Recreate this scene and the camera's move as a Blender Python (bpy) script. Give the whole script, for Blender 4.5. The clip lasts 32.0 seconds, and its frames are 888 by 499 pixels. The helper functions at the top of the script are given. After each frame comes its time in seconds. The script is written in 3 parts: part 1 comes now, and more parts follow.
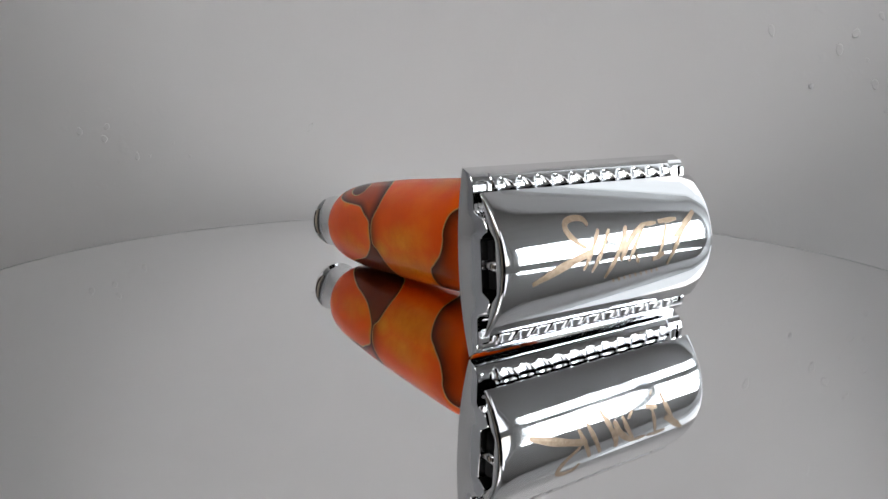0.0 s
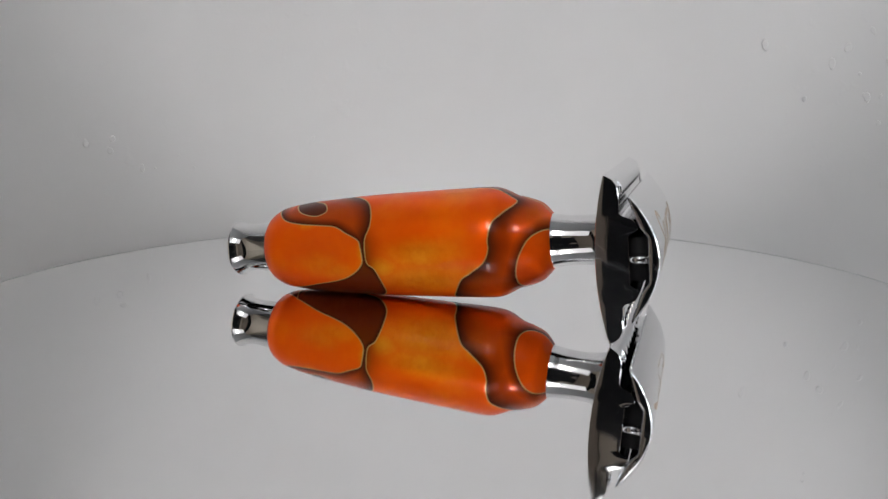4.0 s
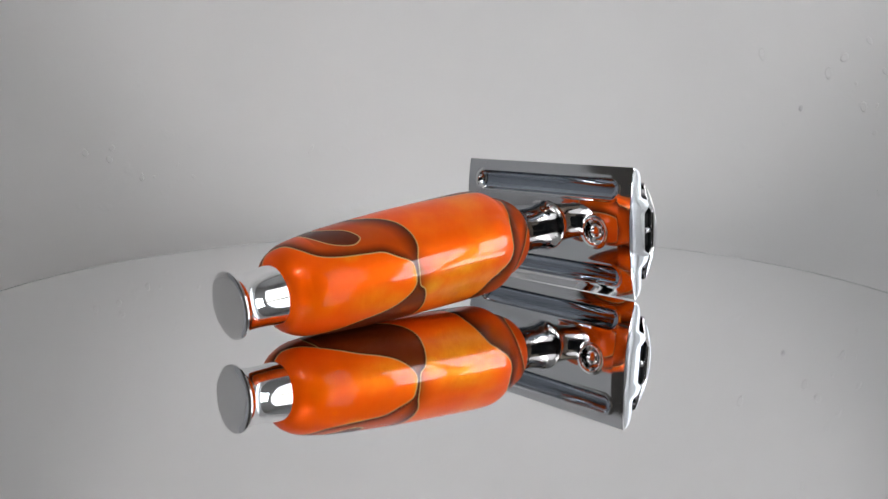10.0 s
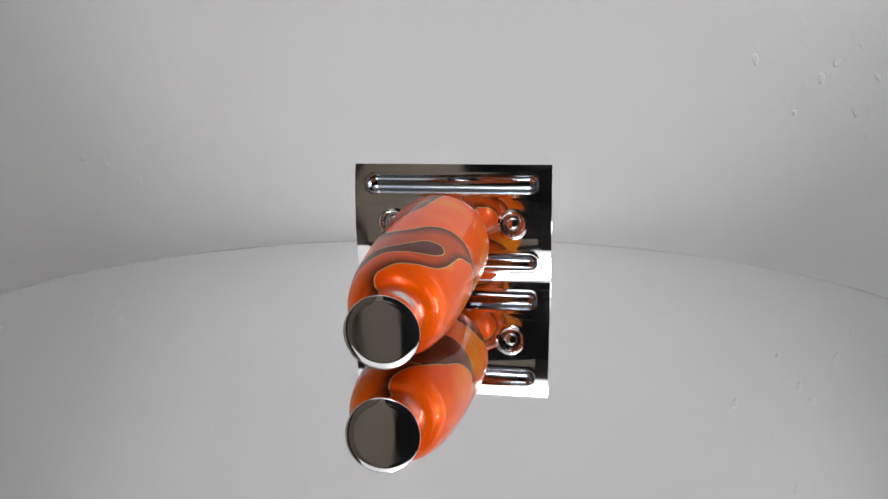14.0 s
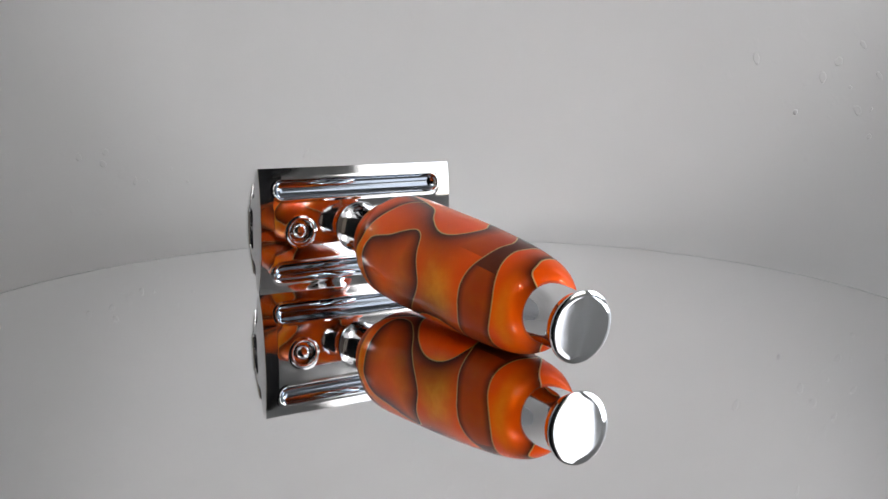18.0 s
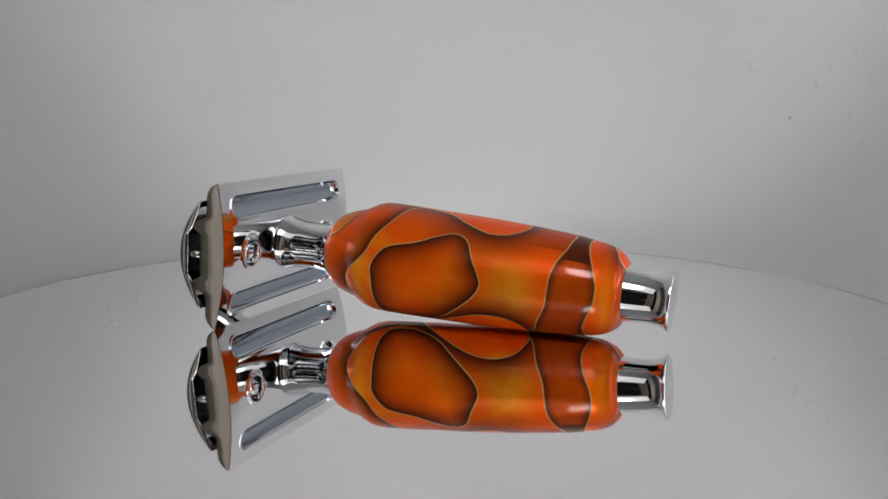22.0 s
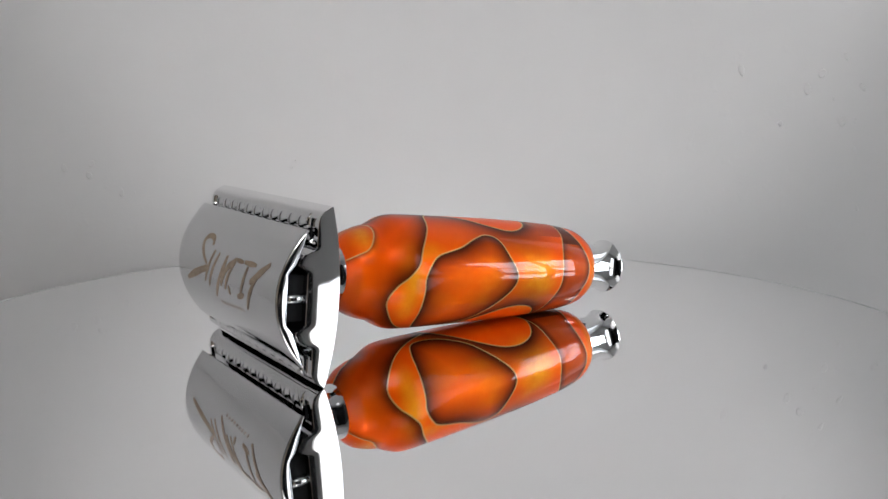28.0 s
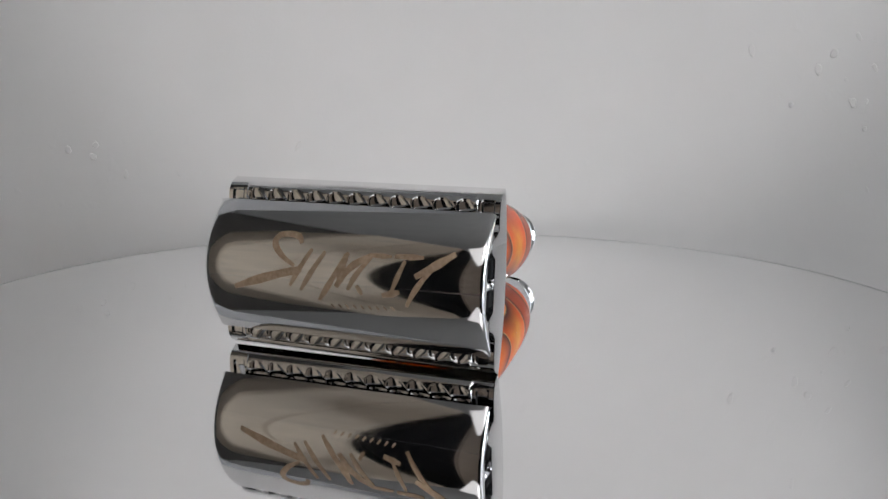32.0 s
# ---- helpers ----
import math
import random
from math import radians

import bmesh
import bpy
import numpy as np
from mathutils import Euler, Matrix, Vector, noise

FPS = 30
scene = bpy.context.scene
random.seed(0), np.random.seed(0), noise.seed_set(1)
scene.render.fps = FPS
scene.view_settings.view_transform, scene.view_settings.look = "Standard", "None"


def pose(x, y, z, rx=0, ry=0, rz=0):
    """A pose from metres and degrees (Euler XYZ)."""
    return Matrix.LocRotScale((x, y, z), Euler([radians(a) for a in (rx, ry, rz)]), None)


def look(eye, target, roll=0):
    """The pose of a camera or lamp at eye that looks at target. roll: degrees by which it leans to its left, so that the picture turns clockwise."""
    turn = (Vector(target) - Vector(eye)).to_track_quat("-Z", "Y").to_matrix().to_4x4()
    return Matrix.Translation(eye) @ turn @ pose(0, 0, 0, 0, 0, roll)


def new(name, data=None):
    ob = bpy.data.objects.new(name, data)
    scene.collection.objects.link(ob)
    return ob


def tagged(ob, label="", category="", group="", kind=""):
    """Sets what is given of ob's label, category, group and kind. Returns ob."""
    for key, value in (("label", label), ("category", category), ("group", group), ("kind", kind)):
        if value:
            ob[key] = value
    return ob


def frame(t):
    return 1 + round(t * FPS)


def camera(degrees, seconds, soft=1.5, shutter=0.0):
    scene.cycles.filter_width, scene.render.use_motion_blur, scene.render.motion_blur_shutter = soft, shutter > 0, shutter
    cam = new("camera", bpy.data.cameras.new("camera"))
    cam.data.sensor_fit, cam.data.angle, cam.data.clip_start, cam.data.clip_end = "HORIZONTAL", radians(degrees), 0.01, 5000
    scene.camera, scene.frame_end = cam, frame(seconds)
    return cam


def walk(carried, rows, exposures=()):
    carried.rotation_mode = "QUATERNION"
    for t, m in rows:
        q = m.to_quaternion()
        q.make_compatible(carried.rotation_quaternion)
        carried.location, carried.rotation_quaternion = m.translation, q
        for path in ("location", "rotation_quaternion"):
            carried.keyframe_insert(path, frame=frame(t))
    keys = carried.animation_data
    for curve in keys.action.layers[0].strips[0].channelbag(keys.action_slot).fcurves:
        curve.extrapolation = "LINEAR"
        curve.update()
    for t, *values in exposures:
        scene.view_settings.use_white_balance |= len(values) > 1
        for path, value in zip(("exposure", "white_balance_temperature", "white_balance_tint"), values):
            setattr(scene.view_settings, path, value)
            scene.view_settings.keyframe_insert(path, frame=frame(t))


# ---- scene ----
# Seconds, turn of the turntable, then the camera's turn and tilt in degrees and its way forward in mm.
TURNS = [
    (0, -134.83, 0.08, -10.96, 4.0), (0.5, -130.65, -0.01, -10.86, 4.0), (1, -126.25, -0.02, -11.16, 3.3), (1.5, -121.83, 0.02, -10.57, 2.7),
    (2, -117.36, 0.03, -10.59, 2.5), (2.5, -112.95, 0.01, -10.61, 1.8), (3, -108.46, 0.05, -10.61, 0.8), (3.5, -103.63, 0.09, -10.43, 0.4),
    (5.5, -81.84, 0.01, -10.18, -0.8), (6, -76.88, 0.02, -10.13, 0.6), (6.5, -72.06, 0.09, -9.92, 0.4), (7, -67.06, 0.07, -9.85, 0.5),
    (7.5, -62.19, 0.08, -9.87, 0.8), (8, -57.38, 0.06, -9.83, 0.6), (8.5, -52.61, -0.02, -10.27, 0.9), (9, -47.99, 0.04, -9.91, 0.4),
    (9.5, -43.27, -0.02, -9.72, 0.5), (10, -38.38, -0.02, -9.69, -0.4), (10.5, -33.79, -0.07, -9.76, -0.6), (11, -29.21, -0.11, -9.71, -0.8),
    (11.5, -24.33, -0.11, -9.55, -0.8), (12, -19.42, -0.14, -9.56, -0.9), (12.5, -14.69, -0.15, -9.55, -1.1), (13, -9.44, -0.06, -9.54, -1.7),
    (13.5, -4.54, -0.16, -9.56, -2.1), (14, 0.00, -0.26, -9.44, -2.0), (14.5, 5.10, -0.25, -9.39, -2.9), (16.5, 24.75, -0.40, -9.26, -3.4),
    (17, 29.34, -0.42, -9.26, -3.4), (17.5, 33.95, -0.35, -9.32, -1.7), (18, 38.64, -0.36, -9.41, 0.1), (18.5, 43.19, -0.34, -9.39, 0.5),
    (19, 47.78, -0.29, -9.08, 0.3), (19.5, 52.65, -0.41, -9.08, 0.2), (20, 57.21, -0.37, -9.05, 0.1), (20.5, 61.68, -0.41, -9.14, -1.0),
    (21, 66.36, -0.44, -9.13, -1.2), (21.5, 71.05, -0.49, -9.00, -1.4), (22, 75.62, -0.53, -9.13, -1.0), (22.5, 80.22, -0.60, -8.90, -1.0),
    (23, 84.77, -0.64, -8.82, -0.8), (23.5, 88.96, -0.71, -8.81, -0.8), (24, 93.09, -0.72, -8.73, -0.8), (24.5, 97.43, -0.70, -8.78, -0.7),
    (25, 101.97, -0.72, -8.84, -0.6), (25.5, 106.78, -0.81, -8.79, -0.5), (27.5, 126.39, -1.15, -8.66, -0.2), (28, 131.27, -1.18, -8.67, 0.1),
    (28.5, 135.67, -1.18, -9.23, 0.9), (29, 139.79, -1.08, -9.94, 1.5), (29.5, 144.08, -1.03, -9.87, 1.3), (30, 148.54, -0.97, -9.75, 3.5),
    (30.5, 152.73, -0.97, -9.66, 3.2), (31, 157.10, -0.93, -9.66, 2.4), (31.5, 161.45, -0.84, -9.93, 2.1), (32, 165.76, -0.78, -9.85, 1.7),
]

cam = camera(54.83, 32.0)
walk(cam, [(t, pose(0, -0.1530, 0.0374, 90 + tilt, 0, turn) @ pose(0, 0, -0.001 * ahead, 0, 0, 0.11)) for t, _, turn, tilt, ahead in TURNS],
     exposures=[(0, -0.46), (1, -0.50), (1.6, -0.30), (2, -0.20), (3, -0.18), (6, -0.16), (9, -0.14), (14, -0.14), (17, -0.16), (18, -0.20), (19.2, -0.22), (20, -0.32), (21, -0.34), (22, -0.31), (22.7, -0.20), (23.5, -0.15), (29, -0.17), (29.6, -0.28), (30, -0.32), (31, -0.38), (31.5, -0.26), (32, -0.18)])

# ---- world and lights ----
MM = 0.001
world = bpy.data.worlds.new("world")
scene.world = world
world.use_nodes = True
wn = world.node_tree.nodes
sky = wn.new("ShaderNodeTexSky")
sky.sky_type, sky.sun_disc = "NISHITA", False
sky.sun_elevation, sky.sun_rotation = radians(40), radians(60)
wn["Background"].inputs["Strength"].default_value = 0.12
world.node_tree.links.new(sky.outputs[0], wn["Background"].inputs["Color"])


def area_lamp(name, place, target, width, height, watts, colour):
    data = bpy.data.lights.new(name, "AREA")
    data.shape, data.size, data.size_y = "RECTANGLE", width, height
    data.energy, data.color = watts, colour
    ob = new(name, data)
    ob.matrix_world = look(place, target)
    return ob


area_lamp("window_daylight", (1.385, -0.18, 0.125), (0.0, -0.18, 0.125), 0.50, 0.46, 13.0, (0.88, 0.95, 1.0))
area_lamp("window_daylight", (1.385, -0.74, 0.525), (0.0, -0.74, 0.525), 0.42, 1.14, 3.2, (1.0, 0.97, 0.93))
# Added lamp out of view, so that the razor's plate reflects white.
area_lamp("window_daylight", (0.43, 0.125, 0.17), (0.43, -1.0, 0.17), 0.40, 0.40, 0.75, (0.90, 0.96, 1.0))
# Added spot: stands in for lamp light that the mirror disc throws on the wall.
spot = bpy.data.lights.new("added_spot_beam", "SPOT")
spot.energy, spot.color, spot.spot_size, spot.spot_blend, spot.shadow_soft_size = 5.8, (1.0, 0.98, 0.96), radians(26.0), 0.5, 0.012
SPOT_POSE = look((0.16, -0.42, 0.50), (0.030, 0.0945, 0.150))
new("added_spot_beam", spot).matrix_world = SPOT_POSE

# ---- materials ----


def material(name, colour=(0.5, 0.5, 0.5), rough=0.5, metal=0.0):
    m = bpy.data.materials.new(name)
    m.use_nodes = True
    b = m.node_tree.nodes["Principled BSDF"]
    b.inputs["Base Color"].default_value = (*colour, 1)
    b.inputs["Roughness"].default_value = rough
    b.inputs["Metallic"].default_value = metal
    return m


def noise_node(m, scale, detail=4.0, rough=0.6):
    n = m.node_tree.nodes
    tc = n.new("ShaderNodeTexCoord")
    tex = n.new("ShaderNodeTexNoise")
    tex.inputs["Scale"].default_value = scale
    tex.inputs["Detail"].default_value = detail
    tex.inputs["Roughness"].default_value = rough
    m.node_tree.links.new(tc.outputs["Object"], tex.inputs["Vector"])
    return tex


def ramp_node(m, source, stops):
    n = m.node_tree.nodes.new("ShaderNodeValToRGB")
    while len(n.color_ramp.elements) < len(stops):
        n.color_ramp.elements.new(0.5)
    for e, (p, c) in zip(n.color_ramp.elements, stops):
        e.position, e.color = p, (*c, 1) if len(c) == 3 else c
    m.node_tree.links.new(source, n.inputs["Fac"])
    return n


def grey(v):
    return (v, v, v)


def bump_node(m, source, distance, strength=1.0):
    n = m.node_tree.nodes.new("ShaderNodeBump")
    n.inputs["Distance"].default_value = distance
    n.inputs["Strength"].default_value = strength
    m.node_tree.links.new(source, n.inputs["Height"])
    m.node_tree.links.new(n.outputs[0], m.node_tree.nodes["Principled BSDF"].inputs["Normal"])
    return n


def link_in(m, source, socket):
    m.node_tree.links.new(source, m.node_tree.nodes["Principled BSDF"].inputs[socket])


def plaster(name, colour, blotch=0.04):
    m = material(name, colour, 0.85)
    big = noise_node(m, 9.0, 3.0)
    lo, hi = tuple(c * (1 - blotch) for c in colour), tuple(min(1, c * (1 + blotch)) for c in colour)
    link_in(m, ramp_node(m, big.outputs["Fac"], [(0.3, lo), (0.7, hi)]).outputs["Color"], "Base Color")
    fine = noise_node(m, 190.0, 3.0, 0.5)
    bump_node(m, ramp_node(m, fine.outputs["Fac"], [(0.60, grey(0)), (0.82, grey(1))]).outputs["Color"], 0.0004, 0.16)
    return m


def chrome(name, colour=(0.82, 0.82, 0.83), rough=0.05):
    m = material(name, colour, rough, 1.0)
    smear = noise_node(m, 220.0, 3.0)
    link_in(m, ramp_node(m, smear.outputs["Fac"], [(0.35, grey(rough * 0.7)), (0.75, grey(rough * 1.8))]).outputs["Color"], "Roughness")
    return m


WALL = plaster("white_wall_paint", (0.68, 0.68, 0.69))
SIDE_WALL = plaster("grey_wall_paint", (0.82, 0.82, 0.82))
WARM_WALL = plaster("brown_grey_wall_paint", (0.13, 0.121, 0.113), 0.1)
DARK_WALL = plaster("brown_wall_paint", (0.05, 0.042, 0.038), 0.2)
PIER = plaster("mid_grey_wall_paint", (0.40, 0.40, 0.41))
CEILING_PAINT = plaster("ceiling_paint", (0.90, 0.90, 0.90))
TABLE_TOP = material("dark_wood", (0.06, 0.035, 0.026), 0.45)
wood_grain = noise_node(TABLE_TOP, 14.0, 6.0)
link_in(TABLE_TOP, ramp_node(TABLE_TOP, wood_grain.outputs["Fac"], [(0.3, (0.040, 0.022, 0.016)), (0.7, (0.085, 0.050, 0.036))]).outputs["Color"], "Base Color")
FLOOR_MAT = plaster("floor_covering", (0.06, 0.05, 0.045), 0.2)
CHROME = chrome("polished_chrome")
SLOT_TINT = chrome("blue_grey_slot_tint", (0.34, 0.38, 0.44), 0.09)
# Darker chrome copy for inside the cap, its shade put into the colour.
CHROME_DARK = chrome("chrome_shaded_inside", (0.55, 0.55, 0.56), 0.12)
CHIP = material("grey_chip", (0.60, 0.60, 0.62), 0.8)
BLACK = material("black_plastic", (0.008, 0.008, 0.009), 0.6)
BLACK.node_tree.nodes["Principled BSDF"].inputs["Specular IOR Level"].default_value = 0.15
BASE_PLASTIC = material("grey_plastic", (0.3, 0.3, 0.31), 0.5)
ETCH = material("etched_metal", (0.46, 0.34, 0.24), 0.36, 0.6)
etch_grain = noise_node(ETCH, 1500.0, 3.0)
link_in(ETCH, ramp_node(ETCH, etch_grain.outputs["Fac"], [(0.3, (0.36, 0.255, 0.17)), (0.7, (0.54, 0.41, 0.30))]).outputs["Color"], "Base Color")
MIRROR = material("mirror_silver", (0.93, 0.93, 0.935), 0.015, 1.0)
mirror_dust = noise_node(MIRROR, 60.0, 6.0)
link_in(MIRROR, ramp_node(MIRROR, mirror_dust.outputs["Fac"], [(0.4, grey(0.012)), (0.8, grey(0.05))]).outputs["Color"], "Roughness")
MIRROR_EDGE = material("ground_glass_edge", (0.50, 0.52, 0.53), 0.3)


def glow(name, colour, strength):
    m = material(name, (0.8, 0.8, 0.8), 0.5)
    link = m.node_tree.nodes["Principled BSDF"].inputs
    link["Emission Color"].default_value = (*colour, 1)
    link["Emission Strength"].default_value = strength
    return m


TUBE = glow("lamp_tube", (1.0, 0.97, 0.95), 42)
DIFFUSER = glow("lamp_diffuser", (1.0, 0.97, 0.95), 0.75)
PALE_WOOD = plaster("pale_varnished_wood", (0.86, 0.74, 0.60), 0.1)
BROWN_WOOD = plaster("dull_brown_wood", (0.40, 0.32, 0.26), 0.12)


def acrylic():
    """Marbled orange acrylic: pale lines, brown at their dark side, gold tones with sheen painted in."""
    m = material("marbled_orange_acrylic", (0.5, 0.06, 0.001), 0.035)
    n, l = m.node_tree.nodes, m.node_tree.links
    b = n["Principled BSDF"]
    b.inputs["Metallic"].default_value = 0.30
    b.inputs["Roughness"].default_value = 0.44
    b.inputs["Specular IOR Level"].default_value = 0.02
    b.inputs["Coat Weight"].default_value = 0.58
    b.inputs["Coat IOR"].default_value = 1.38
    b.inputs["Coat Roughness"].default_value = 0.025

    def attribute(name):
        a = n.new("ShaderNodeAttribute")
        a.attribute_name = name
        return a.outputs["Fac"]

    def mix(fac, a, bcol):
        x = n.new("ShaderNodeMix")
        x.data_type = "RGBA"
        for source, socket in ((fac, x.inputs["Factor"]), (a, x.inputs[6]), (bcol, x.inputs[7])):
            if isinstance(source, tuple):
                socket.default_value = (*source, 1)
            else:
                l.new(source, socket)
        return x.outputs[2]

    cloud = noise_node(m, 95.0, 4.0, 0.55)
    orange = ramp_node(m, cloud.outputs["Fac"], [(0.3, (0.92, 0.078, 0.0002)), (0.55, (0.97, 0.100, 0.0003)), (0.75, (1.0, 0.155, 0.0004))]).outputs["Color"]
    shimmer = noise_node(m, 210.0, 5.0, 0.65)
    gold = ramp_node(m, shimmer.outputs["Fac"], [(0.35, (0.84, 0.24, 0.003)), (0.7, (1.0, 0.44, 0.018))]).outputs["Color"]
    c = mix(attribute("gold"), orange, gold)
    smoke = noise_node(m, 150.0, 4.0)
    brown = ramp_node(m, smoke.outputs["Fac"], [(0.35, (0.016, 0.006, 0.003)), (0.7, (0.055, 0.014, 0.004))]).outputs["Color"]
    c = mix(attribute("brown"), c, brown)
    c = mix(attribute("vein"), c, (0.66, 0.42, 0.15))
    l.new(c, b.inputs["Base Color"])
    return m


ACRYLIC = acrylic()

# ---- building helpers ----


def part(name, bm, mat, parent=None, label="", smooth=True):
    """Links a bmesh, or a ready mesh, as one object under a thing or a part."""
    if isinstance(bm, bmesh.types.BMesh):
        me = bpy.data.meshes.new(name)
        bm.to_mesh(me)
        bm.free()
    else:
        me = bm
    for p in me.polygons:
        p.use_smooth = smooth
    me.materials.append(mat)
    ob = new(name, me)
    ob.parent = parent
    if label:
        tagged(ob, label)
    return ob


def sharp(ob, degrees=35):
    """Marks the hard edges, so that smooth shading stops at them."""
    bm = bmesh.new()
    bm.from_mesh(ob.data)
    for e in bm.edges:
        if len(e.link_faces) == 2 and e.calc_face_angle(0) > radians(degrees):
            e.smooth = False
    bm.to_mesh(ob.data)
    bm.free()
    return ob


def box(x0, x1, y0, y1, z0, z1, bevel=0.0):
    bm = bmesh.new()
    bmesh.ops.create_cube(bm, size=1.0, matrix=Matrix.Translation(((x0 + x1) / 2, (y0 + y1) / 2, (z0 + z1) / 2)) @ Matrix.Diagonal((x1 - x0, y1 - y0, z1 - z0, 1)))
    if bevel:
        bmesh.ops.bevel(bm, geom=bm.edges[:], offset=bevel, segments=3, profile=0.7, affect="EDGES")
    return bm


def lathe(profile, turns=96, axis="Y", closed=True):
    """A turned mesh: profile is (station, radius) along the axis."""
    pts = np.array(profile, float)
    a = np.linspace(0, 2 * np.pi, turns, endpoint=False)
    k = len(pts)
    s, r = pts[:, 0][:, None], pts[:, 1][:, None]
    if axis == "Y":
        v = np.stack([r * np.cos(a), np.broadcast_to(s, (k, turns)), r * np.sin(a)], -1)
    else:
        v = np.stack([r * np.cos(a), r * np.sin(a), np.broadcast_to(s, (k, turns))], -1)
    faces = []
    for i in range(k - 1):
        for j in range(turns):
            q = (i * turns + j, i * turns + (j + 1) % turns, (i + 1) * turns + (j + 1) % turns, (i + 1) * turns + j)
            faces.append(q if axis != "Y" else q[::-1])
    if closed:
        first, last = tuple(range(turns)), tuple((k - 1) * turns + j for j in range(turns))
        faces += [first, last[::-1]] if axis == "Y" else [first[::-1], last]
    me = bpy.data.meshes.new("turned")
    me.from_pydata(v.reshape(-1, 3).tolist(), [], faces)
    me.update()
    return me


def spline(points, steps=10, loop=False):
    """A smooth curve through the points (Catmull-Rom)."""
    p = np.array(points, float)
    k = len(p)
    ext = np.vstack([p[-1], p, p[0], p[1]]) if loop else np.vstack([2 * p[0] - p[1], p, 2 * p[-1] - p[-2]])
    out = []
    for i in range(k if loop else k - 1):
        a, b, c, d = ext[i:i + 4]
        t = np.linspace(0, 1, steps, endpoint=False)[:, None]
        out.append(0.5 * (2 * b + (c - a) * t + (2 * a - 5 * b + 4 * c - d) * t**2 + (3 * b - a - 3 * c + d) * t**3))
    out = np.vstack(out)
    return np.vstack([out, out[:1]]) if loop else np.vstack([out, p[-1:]])


# ---- the room ----
FLOOR_Z, CEIL_Z, BACK_Y, FRONT_Y, LEFT_X, RIGHT_X, TABLE_Z = -0.78, 1.65, 0.0945, -2.4, -1.4, 1.4, -0.036
T = 0.1


def setting(name, bm, mat, label, category):
    return tagged(part(name, bm, mat, smooth=False), label, category, kind="structure")


setting("floor", box(LEFT_X - T, RIGHT_X + T, FRONT_Y - T, BACK_Y + T, FLOOR_Z - 0.05, FLOOR_Z), FLOOR_MAT, "dark brown floor of a dim room", "floor")
setting("ceiling", box(LEFT_X - T, RIGHT_X + T, FRONT_Y - T, BACK_Y + T, CEIL_Z, CEIL_Z + 0.05), CEILING_PAINT, "plain white painted ceiling", "ceiling")
WIN_A, WIN_B, WIN_C = (-0.44, 0.085, -0.14, 0.39), (-1.00, -0.48, -0.10, 1.15), (0.22, 0.64, -0.04, 0.38)


def joined(boxes):
    """Several boxes as one bmesh."""
    bm = bmesh.new()
    for b in boxes:
        me = bpy.data.meshes.new("tmp")
        b.to_mesh(me)
        b.free()
        bm.from_mesh(me)
        bpy.data.meshes.remove(me)
    return bm


def wall_north():
    c0, c1, c2, c3 = WIN_C
    return joined([box(x0, x1, BACK_Y, BACK_Y + T, z0, z1) for x0, x1, z0, z1 in ((LEFT_X, c0, FLOOR_Z, CEIL_Z), (c0, c1, FLOOR_Z, c2), (c0, c1, c3, CEIL_Z), (c1, RIGHT_X, FLOOR_Z, CEIL_Z))])


setting("wall_north", wall_north(), WALL, "white painted wall with fine bumps behind the turntable", "wall")
setting("wall_pier", box(-0.64, -0.52, -0.035, BACK_Y - 0.0005, FLOOR_Z, CEIL_Z, 0.004), PIER, "grey painted pier that stands out from the wall", "wall")
setting("wall_south", box(LEFT_X, RIGHT_X, FRONT_Y - T, FRONT_Y, FLOOR_Z, CEIL_Z), DARK_WALL, "dark brown far wall of the dim room", "wall")
setting("wall_west", box(LEFT_X - T, LEFT_X, FRONT_Y - T, BACK_Y + T, FLOOR_Z, CEIL_Z), WARM_WALL, "dull brown-grey painted side wall", "wall")


def wall_east():
    (a0, a1, a2, a3), (b0, b1, b2, b3) = WIN_A, WIN_B
    return joined([box(RIGHT_X, RIGHT_X + T, *a) for a in (
        (FRONT_Y - T, b0, FLOOR_Z, CEIL_Z), (b0, b1, FLOOR_Z, b2), (b0, b1, b3, CEIL_Z), (b1, a0, FLOOR_Z, CEIL_Z),
        (a0, a1, FLOOR_Z, a2), (a0, a1, a3, CEIL_Z), (a1, BACK_Y + T, FLOOR_Z, CEIL_Z))])


setting("wall_east", wall_east(), SIDE_WALL, "grey painted wall with two bright windows", "wall")
FRAME_PAINT = material("white_window_paint", (0.75, 0.75, 0.75), 0.4)
